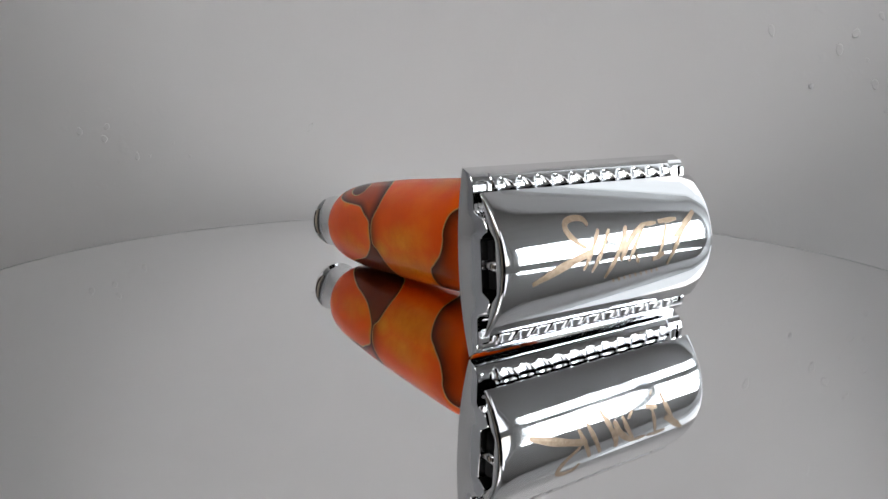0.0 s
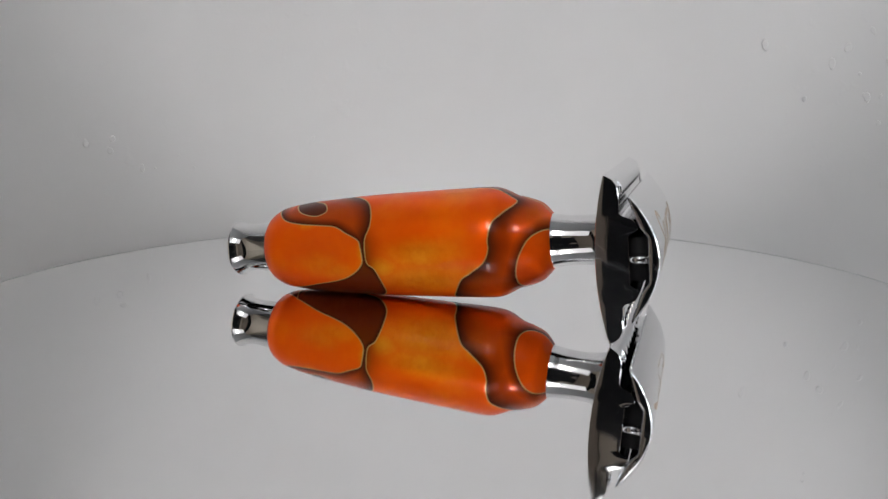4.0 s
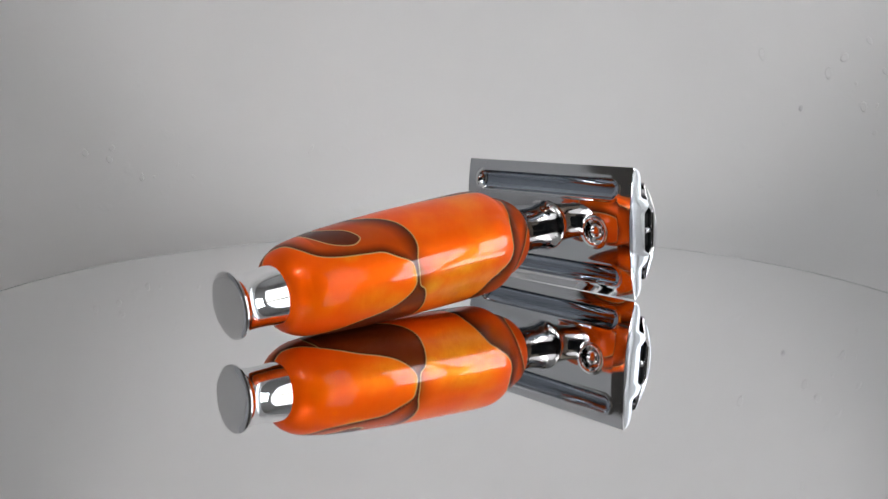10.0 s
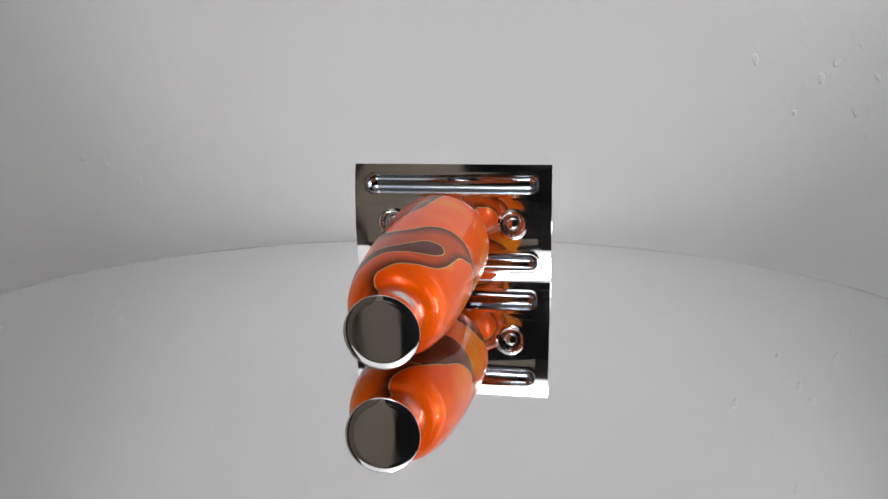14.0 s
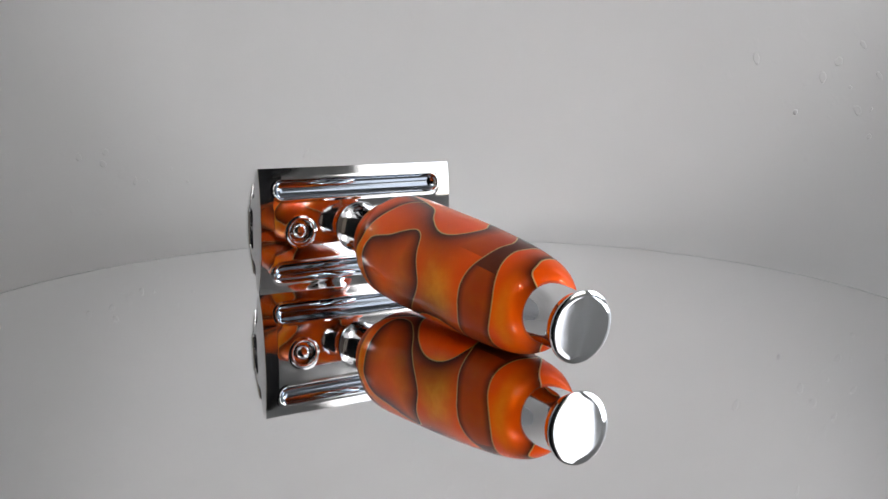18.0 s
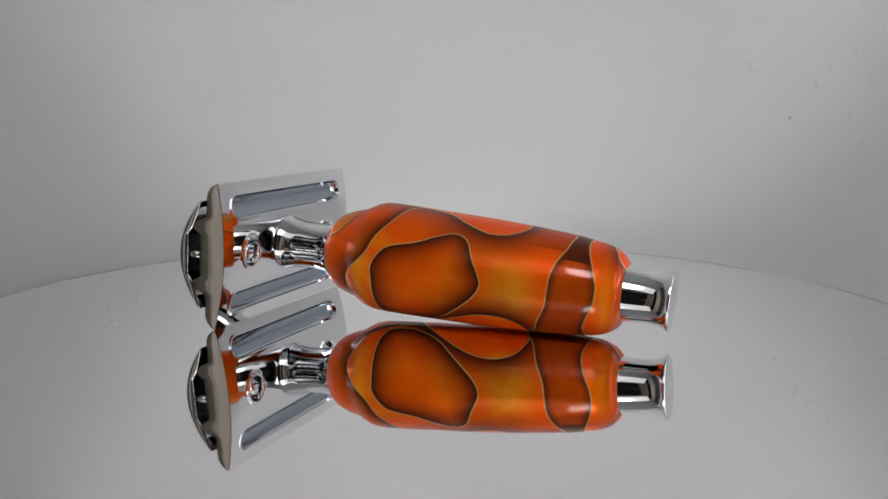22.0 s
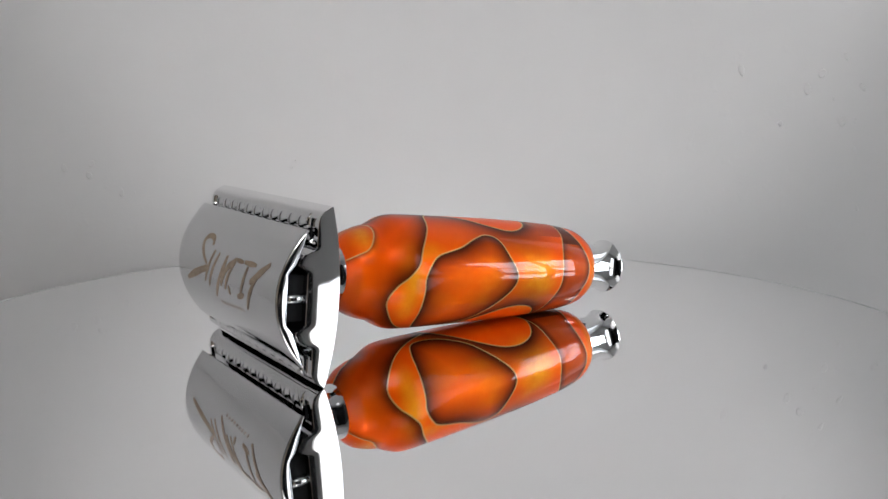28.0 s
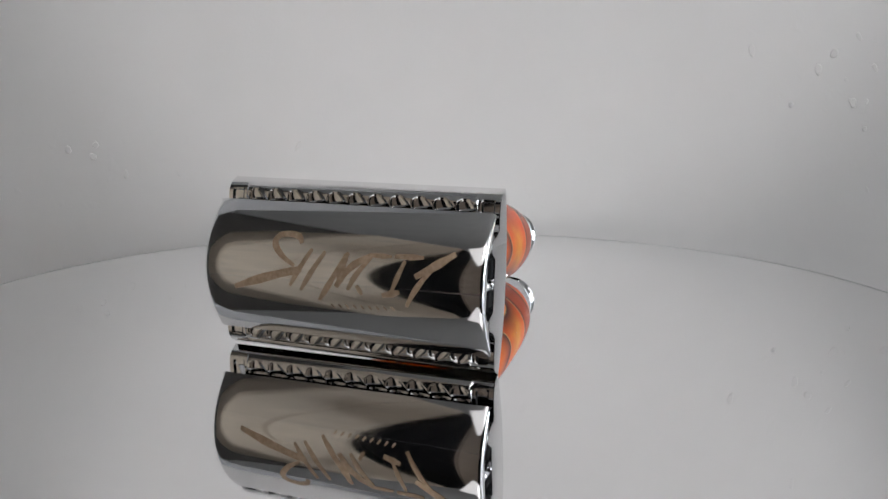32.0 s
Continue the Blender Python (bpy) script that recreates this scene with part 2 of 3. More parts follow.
for name, (w0, w1, w2, w3) in (("window_1", WIN_A), ("window_2", WIN_B)):
    barred = name == "window_1"
    window = tagged(new(name), "bright window with white frame and glazing bars" if barred else "tall bright window with a white frame", "window", kind="structure")
    for y0, y1, z0, z1 in ((w0, w1, w2, w2 + 0.05), (w0, w1, w3 - 0.05, w3), (w0, w0 + 0.05, w2 + 0.05, w3 - 0.05), (w1 - 0.05, w1, w2 + 0.05, w3 - 0.05)):
        part("window_frame", box(RIGHT_X - 0.035, RIGHT_X + 0.02, y0, y1, z0, z1, 0.004), FRAME_PAINT, window)
    if not barred:
        continue
    mid = (w0 + w1) / 2
    level = w2 * 0.55 + w3 * 0.45
    part("glazing_bar", box(RIGHT_X - 0.034, RIGHT_X - 0.022, mid - 0.015, mid + 0.015, w2 + 0.002, w3 - 0.002, 0.003), FRAME_PAINT, window)
    part("glazing_bar", box(RIGHT_X - 0.033, RIGHT_X - 0.023, w0 + 0.002, mid - 0.016, level - 0.014, level + 0.014, 0.003), FRAME_PAINT, window)
    part("glazing_bar", box(RIGHT_X - 0.033, RIGHT_X - 0.023, mid + 0.016, w1 - 0.002, level - 0.014, level + 0.014, 0.003), FRAME_PAINT, window)
# Unseen window added around the lamp that whitens the plate's reflection.
c0, c1, c2, c3 = WIN_C
side_window = tagged(new("added_window"), "small bright window added out of view to whiten the plate's reflection", "window", kind="structure")
for x0, x1, z0, z1 in ((c0, c1, c2, c2 + 0.02), (c0, c1, c3 - 0.02, c3), (c0, c0 + 0.02, c2 + 0.02, c3 - 0.02), (c1 - 0.02, c1, c2 + 0.02, c3 - 0.02)):
    part("window_frame", box(x0 + 0.0005, x1 - 0.0005, BACK_Y + 0.004, BACK_Y + 0.05, z0, z1, 0.002), FRAME_PAINT, side_window)
setting("table_top", box(-0.17, 0.17, -0.30, BACK_Y - 0.002, TABLE_Z - 0.03, TABLE_Z, 0.002), TABLE_TOP, "dark brown wooden table top under the turntable", "table")

chip = lathe([(0.0, 0.0007), (0.00008, 0.0005), (0.00012, 0.0001)], 14, "Z")
for v in chip.vertices:
    v.co.x *= 1.0 + 0.3 * math.sin(900 * v.co.y)
    v.co.y *= 1.25
part("paint_chip", chip, CHIP, bpy.data.objects["wall_north"]).matrix_basis = pose(0.102, BACK_Y - 0.00002, 0.0362, 90, 0, 0)

# Low smears of plaster under the paint, beside the turntable on both sides.
smears = random.Random(5)
for cx, cz, sx, sz, count in ((0.118, 0.044, 0.012, 0.014, 16), (-0.090, 0.020, 0.022, 0.008, 8)):
    for _ in range(count):
        r = smears.uniform(0.0004, 0.0012)
        lump = lathe([(0.0, r), (0.000009, 0.8 * r), (0.000018, 0.45 * r), (0.000022, 0.05 * r)], 12, "Z")
        bend = smears.uniform(0, 6)
        for v in lump.vertices:
            v.co.x *= 0.7 + 0.3 * math.sin(bend + 700 * v.co.y)
            v.co.y *= 1.3 + 0.3 * math.cos(bend + 500 * v.co.x)
        part("plaster_smear", lump, WALL, bpy.data.objects["wall_north"]).matrix_basis = pose(smears.gauss(cx, sx), BACK_Y - 0.00001, smears.gauss(cz, sz), 90, 0, 0) @ pose(0, 0, 0, 0, 0, smears.uniform(-40, 40))

# ---- lamp over the table ----
LAMP_AT = (-0.10, -0.62, 0.57)
lamp = tagged(new("batten_lamp"), "long hanging lamp with five lit tubes on a white diffuser", "lamp")
lamp.matrix_world = pose(*LAMP_AT, 50, 0, 0)
part("housing", box(-0.430, 0.430, -0.178, 0.178, 0.016, 0.030, 0.004), BASE_PLASTIC, lamp)
part("diffuser", box(-0.420, 0.420, -0.170, 0.170, 0.010, 0.0155, 0.002), DIFFUSER, lamp, "white glowing diffuser sheet")
for k in (-2, -1, 0, 1, 2):
    part("lamp_tube", lathe([(-0.077, 0.0055), (-0.075, 0.0070), (0.075, 0.0070), (0.077, 0.0055)], 24, "Y"), TUBE, lamp).matrix_basis = pose(0, 0.045 * k, 0, 0, 0, 90)
cable = part("cable", box(-0.002, 0.002, -0.002, 0.002, 0.0, CEIL_Z - LAMP_AT[2] - 0.012), BLACK, lamp)
cable.matrix_basis = lamp.matrix_world.inverted() @ pose(LAMP_AT[0], LAMP_AT[1] - 0.013, LAMP_AT[2] + 0.012)

# Unseen body and cable for the added wall spot.
added_spot = tagged(new("added_spot"), "small black spot lamp added for the light the mirror throws on the wall", "lamp")
added_spot.matrix_world = SPOT_POSE
sharp(part("shade", lathe([(0.075, 0.004), (0.074, 0.020), (0.050, 0.026), (-0.030, 0.034), (-0.030, 0.032), (0.048, 0.024), (0.060, 0.016)], 48, "Z", False), BLACK, added_spot))
cable = part("cable", box(-0.002, 0.002, -0.002, 0.002, 0.0, CEIL_Z - SPOT_POSE.translation.z - 0.04), BLACK, added_spot)
cable.matrix_basis = SPOT_POSE.inverted() @ pose(0.176, -0.465, SPOT_POSE.translation.z + 0.04)

# ---- cupboards along the side walls, added as stand-ins for tones in the chrome ----


def cupboard(name, label, y0, y1, mat, east=False):
    ob = tagged(new(name), label, "cupboard")
    ob.matrix_world = pose(RIGHT_X, 0, FLOOR_Z, 0, 0, 180) if east else pose(LEFT_X, 0, FLOOR_Z)
    if east:
        y0, y1 = -y1, -y0
    part("body", box(0.002, 0.33, y0, y1, 0.0, 2.1, 0.004), mat, ob)
    mid = (y0 + y1) / 2
    for a, b in ((y0 + 0.01, mid - 0.003), (mid + 0.003, y1 - 0.01)):
        part("door", box(0.332, 0.350, a, b, 0.06, 2.08, 0.003), mat, ob)


cupboard("added_cupboard", "tall pale beige cupboard, added for a pale patch in the chrome", -0.95, -0.57, PALE_WOOD)
cupboard("added_cupboard", "tall black cupboard, added for a dark patch in the chrome", -1.22, -0.97, BLACK)
cupboard("added_cupboard", "tall dull brown cupboard, added for a brown patch in the chrome", -2.35, -1.24, BROWN_WOOD)
cupboard("added_cupboard", "tall black cupboard beside a window, added to darken the plate's reflection", -2.35, -1.12, BLACK, True)

# Unseen door added so that the end knob reflects something pale.
door = tagged(new("added_door"), "plain pale wooden door, added to lighten the knob's reflection", "door", kind="structure")
door.location = (-0.82, FRONT_Y, FLOOR_Z)
part("leaf", box(-0.20, 0.20, 0.002, 0.04, 0.0, 2.02, 0.003), PALE_WOOD, door)
part("handle", box(0.13, 0.17, 0.041, 0.07, 1.0, 1.02, 0.004), CHROME, door, "chrome handle")

# ---- the phone that films, seen in the chrome alone ----
phone = tagged(new("smartphone"), "black smartphone upright on a small stand on the table", "phone")
phone.location = (-0.005, -0.171, 0.0)
part("case", box(-0.046, 0.080, -0.004, 0.004, 0.0, 0.078, 0.003), BLACK, phone)
part("stand", box(-0.03, 0.03, -0.03, 0.012, TABLE_Z, 0.001, 0.003), BLACK, phone)

# ---- mirrored turntable ----
DISC_R = 0.0912
turntable = tagged(new("turntable"), "round mirrored display turntable on a low grey base", "turntable")
sharp(part("mirror_disc", lathe([(-0.0030, DISC_R - 0.0006), (-0.0026, DISC_R), (-0.0004, DISC_R), (0.0, DISC_R - 0.0004)], 256, "Z"), MIRROR, turntable, "round mirror plate"), 20)
part("disc_edge", lathe([(-0.0025, DISC_R + 0.00003), (-0.0006, DISC_R + 0.00003)], 256, "Z", False), MIRROR_EDGE, turntable)
part("rim_line", lathe([(0.00004, DISC_R - 0.0009), (0.00004, DISC_R - 0.0004)][::-1], 256, "Z", False), MIRROR_EDGE, turntable)
sharp(part("base", lathe([(-0.036, 0.070), (-0.034, 0.073), (-0.008, 0.073), (-0.0062, 0.070), (-0.0032, 0.070)], 128, "Z"), BASE_PLASTIC, turntable), 20)

# The razor's place on the disc: middle of its base plate, and the ways of its width, its length and its height.
RAZOR_PLACE = Matrix((
    (0.98901, 0.14694, -0.01618, 0.00282),
    (-0.14773, 0.98632, -0.07310, 0.03095),
    (0.00521, 0.07469, 0.99719, 0.01285),
    (0, 0, 0, 1)))

# ---- safety razor ----
razor = tagged(new("safety_razor"), "chrome safety razor with marbled orange acrylic handle on a mirror", "razor")
razor.matrix_world = RAZOR_PLACE


def base_back(u, v):
    """Handle side of the base plate: bowed across, hollow along, with flat ends, two troughs and two post holes (mm)."""
    mid = -1.15 - 0.45 * (np.minimum(np.abs(u), 18.7) / 18.7) ** 2
    w = mid * (1 - (np.abs(v) / 12.8) ** 2.1)
    for c in (8.55, -8.55):
        du, dv = np.maximum(np.abs(u) - 16.6, 0), v - c
        r = np.hypot(du, dv)
        d = r - 1.85
        w = w + 1.25 * np.clip(1 - (r / 1.9) ** 2, 0, 1) ** 0.6
        w = w - 0.07 * np.exp(-((d - 0.25) / 0.32) ** 2)
    for c in (13.1, -13.1):
        r = np.hypot(u - c, v)
        w = w + 1.6 * np.clip((2.35 - r) / 0.2, 0, 1)
        w = w - 0.18 * np.exp(-((r - 2.75) / 0.35) ** 2)
    return w


def base_front(u, v):
    """Cap side of the base plate: scalloped guard bars, clamping ribs and sunken middle (mm)."""
    a = np.abs(v)
    w = np.interp(a, [0, 3.6, 3.75, 4.55, 4.9, 5.6, 6.1, 6.7, 7.2, 10.3, 10.9, 11.5, 12.1, 12.8], [3.4, 3.4, 3.5, 4.75, 4.8, 4.45, 4.1, 2.55, 2.2, 2.15, 2.05, 1.8, 1.35, 0.12])
    slant = (u + 18.15) / 3.3 - (a - 11.0) * 0.12
    x = ((slant % 1.0) - 0.5) / 0.47
    bowl = np.sqrt(np.clip(1 - x * x - ((a - 9.5) / 1.75) ** 2, 0, 1)) * np.clip((18.15 - np.abs(u)) / 0.15, 0, 1)
    w = w + 0.35 * np.clip((18.3 - np.abs(u)) / 0.15, 0, 1) * np.interp(a, [9.3, 9.6, 10.1, 10.9, 11.8, 12.5], [0, 0.9, 1.0, 0.75, 0.25, 0])
    w = w - 0.24 * bowl * np.clip((a - 9.2) / 0.12, 0, 1)
    notch = np.clip((np.abs(u) - 18.9) / 0.15, 0, 1) * np.clip((20.7 - np.abs(u)) / 0.15, 0, 1) * np.clip((11.0 - a) / 0.15, 0, 1) * np.clip((a - 7.6) / 0.15, 0, 1)
    return w - 0.35 * notch


def sheet(fun_a, fun_b):
    """A solid between two height fields over the plate's outline."""
    us = np.unique(np.concatenate([np.linspace(-21.5, 21.5, 300), [-21.42, 21.42]]))
    vs = np.unique(np.concatenate([np.linspace(-12.8, 12.8, 170), [-12.68, 12.68]]))
    gu, gv = np.meshgrid(us, vs, indexing="ij")
    nu, nv = gu.shape
    A = np.stack([gu, fun_a(gu, gv), gv], -1).reshape(-1, 3)
    B = np.stack([gu, fun_b(gu, gv), gv], -1).reshape(-1, 3)
    ends = (np.abs(gu) > 21.45).reshape(-1)
    A[ends, 1] += 0.07
    B[ends, 1] -= 0.07
    n = nu * nv
    faces = []
    for i in range(nu - 1):
        for j in range(nv - 1):
            q = (i * nv + j, (i + 1) * nv + j, (i + 1) * nv + j + 1, i * nv + j + 1)
            faces.append(q)
            faces.append(tuple(n + x for x in q[::-1]))
    rim = [i * nv for i in range(nu)] + [(nu - 1) * nv + j for j in range(1, nv)] + [i * nv + nv - 1 for i in range(nu - 2, -1, -1)] + [j for j in range(nv - 2, 0, -1)]
    rim = np.array(rim)
    steps, k = 6, len(rim)
    rings = [rim]
    extra = []
    for i in range(1, steps):
        t = i / steps
        p = A[rim] * (1 - t) + B[rim] * t
        swell = 0.015 * 4 * t * (1 - t)
        p[:, 0] += np.where(np.abs(p[:, 0]) > 21.45, np.sign(p[:, 0]) * (swell + 0.06 * (1 - (p[:, 2] / 12.8) ** 2) * min(1, 6 * t * (1 - t))), 0)
        rings.append(2 * n + len(extra) * k + np.arange(k))
        extra.append(p)
    rings.append(rim + n)
    for lo, hi in zip(rings, rings[1:]):
        faces += [(int(lo[i]), int(hi[i]), int(hi[(i + 1) % k]), int(lo[(i + 1) % k])) for i in range(k)]
    B = np.vstack([B] + extra)
    me = bpy.data.meshes.new("base_plate")
    me.from_pydata((np.vstack([A, B]) * MM).tolist(), [], faces)
    me.update()
    return me


base_plate = sharp(part("base_plate", sheet(base_back, base_front), CHROME, razor, "polished chrome base plate with scalloped guard bars"), 22)
def slot_shade(c):
    """Thin added sheet that follows a trough in the plate's back and darkens it."""
    gu, gv = np.meshgrid(np.linspace(-18.1, 18.1, 150), np.linspace(c - 1.6, c + 1.6, 26), indexing="ij")
    pull = np.sqrt(np.clip(1 - (np.maximum(np.abs(gu) - 16.6, 0) / 1.6) ** 2, 0, 1))
    gv = c + (gv - c) * pull
    v = np.stack([gu, base_back(gu, gv) - 0.03, gv], -1).reshape(-1, 3) * MM
    faces = [(i * 26 + j, i * 26 + j + 1, (i + 1) * 26 + j + 1, (i + 1) * 26 + j) for i in range(149) for j in range(25)]
    me = bpy.data.meshes.new("slot_shade")
    me.from_pydata(v.tolist(), [], faces)
    me.update()
    return me


# Added sheets: the dark hollow behind the slots is put into their colour.
for c in (8.55, -8.55):
    part("slot_shade", slot_shade(c), SLOT_TINT, base_plate, "blue-grey sheet added to darken a slot")
for c in (13.1, -13.1):
    p = part("post", lathe([(-1.15 * MM, 0.0002), (-1.12 * MM, 0.85 * MM), (-1.0 * MM, 1.25 * MM), (-0.75 * MM, 1.5 * MM), (1.8 * MM, 1.55 * MM)], 40), CHROME, razor)
    p.location = (c * MM, 0, 0)


def cap_out(v):
    return 7.95 - v * v / 22.0


def cap_mesh(outer, inner, half, bevel):
    """The cap: one profile (y, z) along x; the dome rolls off a little towards both ends."""
    pts = np.array(outer + inner, float)
    k, m = len(pts), len(outer)
    room = np.linalg.norm(pts - pts[::-1], axis=1, keepdims=True) * 0.35
    along = np.roll(pts, -1, 0) - np.roll(pts, 1, 0)
    inward = np.column_stack([-along[:, 1], along[:, 0]]) / np.linalg.norm(along, axis=1, keepdims=True)
    if np.sum(pts[:, 0] * np.roll(pts[:, 1], -1) - np.roll(pts[:, 0], -1) * pts[:, 1]) < 0:
        inward = -inward
    right = [(x, 0) for x in (0, 6, 12, 16.5)] + [(x, 0) for x in np.linspace(half - 4, half - bevel, 12)]
    right += [(half - bevel + bevel * math.sin(radians(a)), bevel * (1 - math.cos(radians(a)))) for a in (20, 40, 60, 80)]
    stations = [(-x, i) for x, i in right[:0:-1]] + right
    rings = []
    for x, inset in stations:
        q = pts + inward * np.minimum(inset, room)
        q[:m, 0] -= 0.14 * (max(abs(x) - (half - 4), 0) / 4) ** 2.4
        rings.append(np.column_stack([np.full(k, x), q]))
    n = len(rings)
    faces = [(i * k + j, i * k + (j + 1) % k, (i + 1) * k + (j + 1) % k, (i + 1) * k + j) for i in range(n - 1) for j in range(k)]
    for j in range(m - 1):
        q = (j, j + 1, k - 2 - j, k - 1 - j)
        faces += [q[::-1], tuple((n - 1) * k + x for x in q)]
    me = bpy.data.meshes.new("cap")
    me.from_pydata((np.vstack(rings) * MM).tolist(), [], faces)
    me.update()
    bm = bmesh.new()
    bm.from_mesh(me)
    bmesh.ops.recalc_face_normals(bm, faces=bm.faces)
    bm.to_mesh(me)
    bm.free()
    return me


outer = [(cap_out(v), v) for v in np.linspace(9.6, -9.6, 61)]
inner = [(np.interp(abs(v), [0, 3.3, 3.55, 4.55, 4.95, 7.0, 9.45], [6.1, 6.1, 6.05, 5.15, 4.95, 4.2, 3.35]), v) for v in np.linspace(-9.45, 9.45, 61)]
cap = sharp(part("cap", cap_mesh(outer, inner, 21.5, 0.42), CHROME, razor, "domed chrome cap plate"))


def stroke_mark(points, width, lift):
    """One etched brush stroke along (u, v) points in mm, lying on the cap's dome, thin at both tips."""
    line = spline(points, 8) if len(points) > 2 else np.linspace(points[0], points[1], 12)
    along = np.gradient(line, axis=0)
    side = np.column_stack([-along[:, 1], along[:, 0]]) / (np.linalg.norm(along, axis=1, keepdims=True) + 1e-9)
    verts, faces = [], []
    for i, (p, q) in enumerate(zip(line, side)):
        t = i / (len(line) - 1)
        thin = (0.4 + 0.6 * math.sin(math.pi * (0.12 + 0.76 * t))) * (1 + 0.10 * math.sin(11 * t + 40 * lift))
        for sgn in (1, 0, -1):
            u, v = p + q * sgn * thin * width / 2
            verts.append((u * MM, (cap_out(v) + 0.012 + lift) * MM, v * MM))
    for i in range(len(line) - 1):
        for j in (3 * i, 3 * i + 1):
            faces.append((j, j + 1, j + 4, j + 3))
    me = bpy.data.meshes.new("etched_stroke")
    me.from_pydata(verts, [], faces)
    me.update()
    return me


# Plain brush strokes of the maker's mark: width in mm, then the way along it.
part("etched_sweep", stroke_mark([(5.6, 4.1), (6.2, 5.0), (7.8, 5.3), (9.5, 4.9), (9.8, 3.7), (8.4, 2.2), (6.4, 1.0)], 0.95, 0.004), ETCH, cap, "brown etched hook of a brush stroke", smooth=False)
part("etched_sweep", stroke_mark([(5.2, 0.6), (8.0, -0.1), (12.0, -1.3), (16.4, -2.8)], 1.25, 0.007), ETCH, cap, "brown etched tail of a brush stroke", smooth=False)
STROKES = [(0.6, (3.8, 3.5), (7.1, -1.9)), (0.6, (1.7, 3.3), (5.4, -2.4)), (0.65, (-1.9, 3.4), (0.6, -0.8), (2.6, -3.6)), (0.8, (-1.6, 3.2), (-0.6, -1.0)),
           (0.75, (-0.2, -1.4), (-2.4, 1.4), (-5.2, 3.3)), (0.6, (-5.4, 3.1), (-3.4, 0.6), (-2.0, -1.7)), (0.5, (-5.0, 3.3), (-8.4, 3.3)),
           (0.5, (-3.4, -0.9), (-4.2, -2.2)), (0.6, (-8.8, 3.4), (-13.0, 3.5)), (0.55, (-10.4, 2.9), (-8.6, -1.4)), (0.7, (-7.2, -2.0), (-9.8, -1.3)),
           (0.85, (-12.0, 0.9), (-14.8, 2.6), (-17.4, 4.3)), (0.6, (-14.6, 2.4), (-12.4, -0.4), (-10.7, -3.2))]
for i, (width, *way) in enumerate(STROKES):
    part("etched_bar", stroke_mark(way, 1.3 * width, 0.010 + 0.003 * i), ETCH, cap, smooth=False)
for i in range(9):
    part("etched_dash", stroke_mark([(0.8 - 1.15 * i, -3.9 + 0.06 * i), (0.3 - 1.15 * i, -4.5 + 0.06 * i)], 0.3, 0.004), ETCH, cap, smooth=False)
# Black block stands in for the deep shade in the cap's hollow.
part("cap_hollow_shade", box(-20.4 * MM, 20.4 * MM, 3.5 * MM, 6.05 * MM, -3.2 * MM, 3.2 * MM), BLACK, razor, "black block for the shade inside the hollow cap")
for c in (20.6, -20.6):
    p = part("cap_pin", lathe([(3.45 * MM, 0.75 * MM), (6.06 * MM, 0.75 * MM)], 24), CHROME_DARK, razor)
    p.location = (c * MM, 0, 0)

collar_profile = [(-11.92, 4.87), (-10.75, 4.77), (-9.28, 4.52), (-6.84, 4.40), (-4.6, 4.48), (-3.1, 4.74), (-2.2, 4.98), (-1.5, 5.25)]
collar_line = np.vstack([spline(collar_profile, 8), [(-1.3, 5.28), (0.4, 5.28)]])
sharp(part("collar", lathe(collar_line * MM, 96), CHROME, razor, "waisted chrome neck"), 30)
knob_profile = [(-73.8, 0.01), (-73.83, 4.2), (-73.81, 5.15), (-73.72, 5.32), (-73.5, 5.34), (-73.2, 5.10), (-72.6, 4.80), (-71.8, 4.58), (-70.9, 4.48), (-69.8, 4.48), (-68.5, 4.57), (-67.2, 4.70), (-65.9, 4.86)]
sharp(part("end_knob", lathe([(a * MM, b * MM) for a, b in knob_profile], 96), CHROME, razor, "flared chrome end knob"))

# ---- the handle's marbling ----
BODY = [(-66.34, 4.33), (-66.05, 5.11), (-65.46, 6), (-64.48, 6.78), (-62.53, 7.62), (-58.62, 8.31), (-55.69, 8.63), (-48.85, 9.14), (-42.01, 9.49), (-33.71, 9.73), (-27.36, 9.91), (-22.47, 9.95), (-20.52, 9.68), (-19.05, 9.04), (-17.59, 8.31), (-15.63, 7.81), (-13.68, 7.08), (-12.7, 6.39), (-11.72, 5.31), (-11.33, 4.77)]
# Cells of the marbling as (station in mm, turn in degrees); the dark side lies to the left (1) or the right (-1) of the curve.
MAIN = [(-43.67, 0), (-43.48, -12), (-42.21, -20), (-41.52, -40), (-42.01, -60), (-44.94, -80), (-49.6, -94), (-51.1, -108), (-50.7, -124), (-49.4, -135), (-47.2, -141), (-44.5, -142), (-41.5, -138), (-38.1, -128), (-35.3, -117), (-32.3, -103), (-30.2, -89), (-29.31, -75), (-28.82, -60), (-26.67, -33), (-24.52, -23), (-22.08, -12), (-21.1, 0), (-21.1, 12), (-20.52, 28), (-18.95, 42), (-17, 66), (-18.56, 76), (-23.45, 84), (-29.31, 90), (-34.2, 97), (-38.4, 113), (-42.99, 124), (-46.41, 121), (-48.85, 108), (-49.14, 92), (-46.41, 77), (-44.16, 62), (-42.99, 45), (-42.79, 30), (-43.57, 16), (-43.67, 8)]
TAIL = [(-67.41, 124), (-65.85, 118), (-64.97, 112), (-64.38, 100), (-63.7, 88), (-62.72, 65), (-60.87, 47), (-57.64, 38), (-53.05, 33.5), (-49.83, 30.5), (-47.38, 22), (-45.04, 14), (-44.55, 6), (-44.36, -4), (-44.55, -12), (-45.82, -21), (-48.26, -31), (-51, -37.5), (-55.3, -46), (-60.18, -62), (-63.5, -80), (-65.46, -95), (-67.41, -105)]
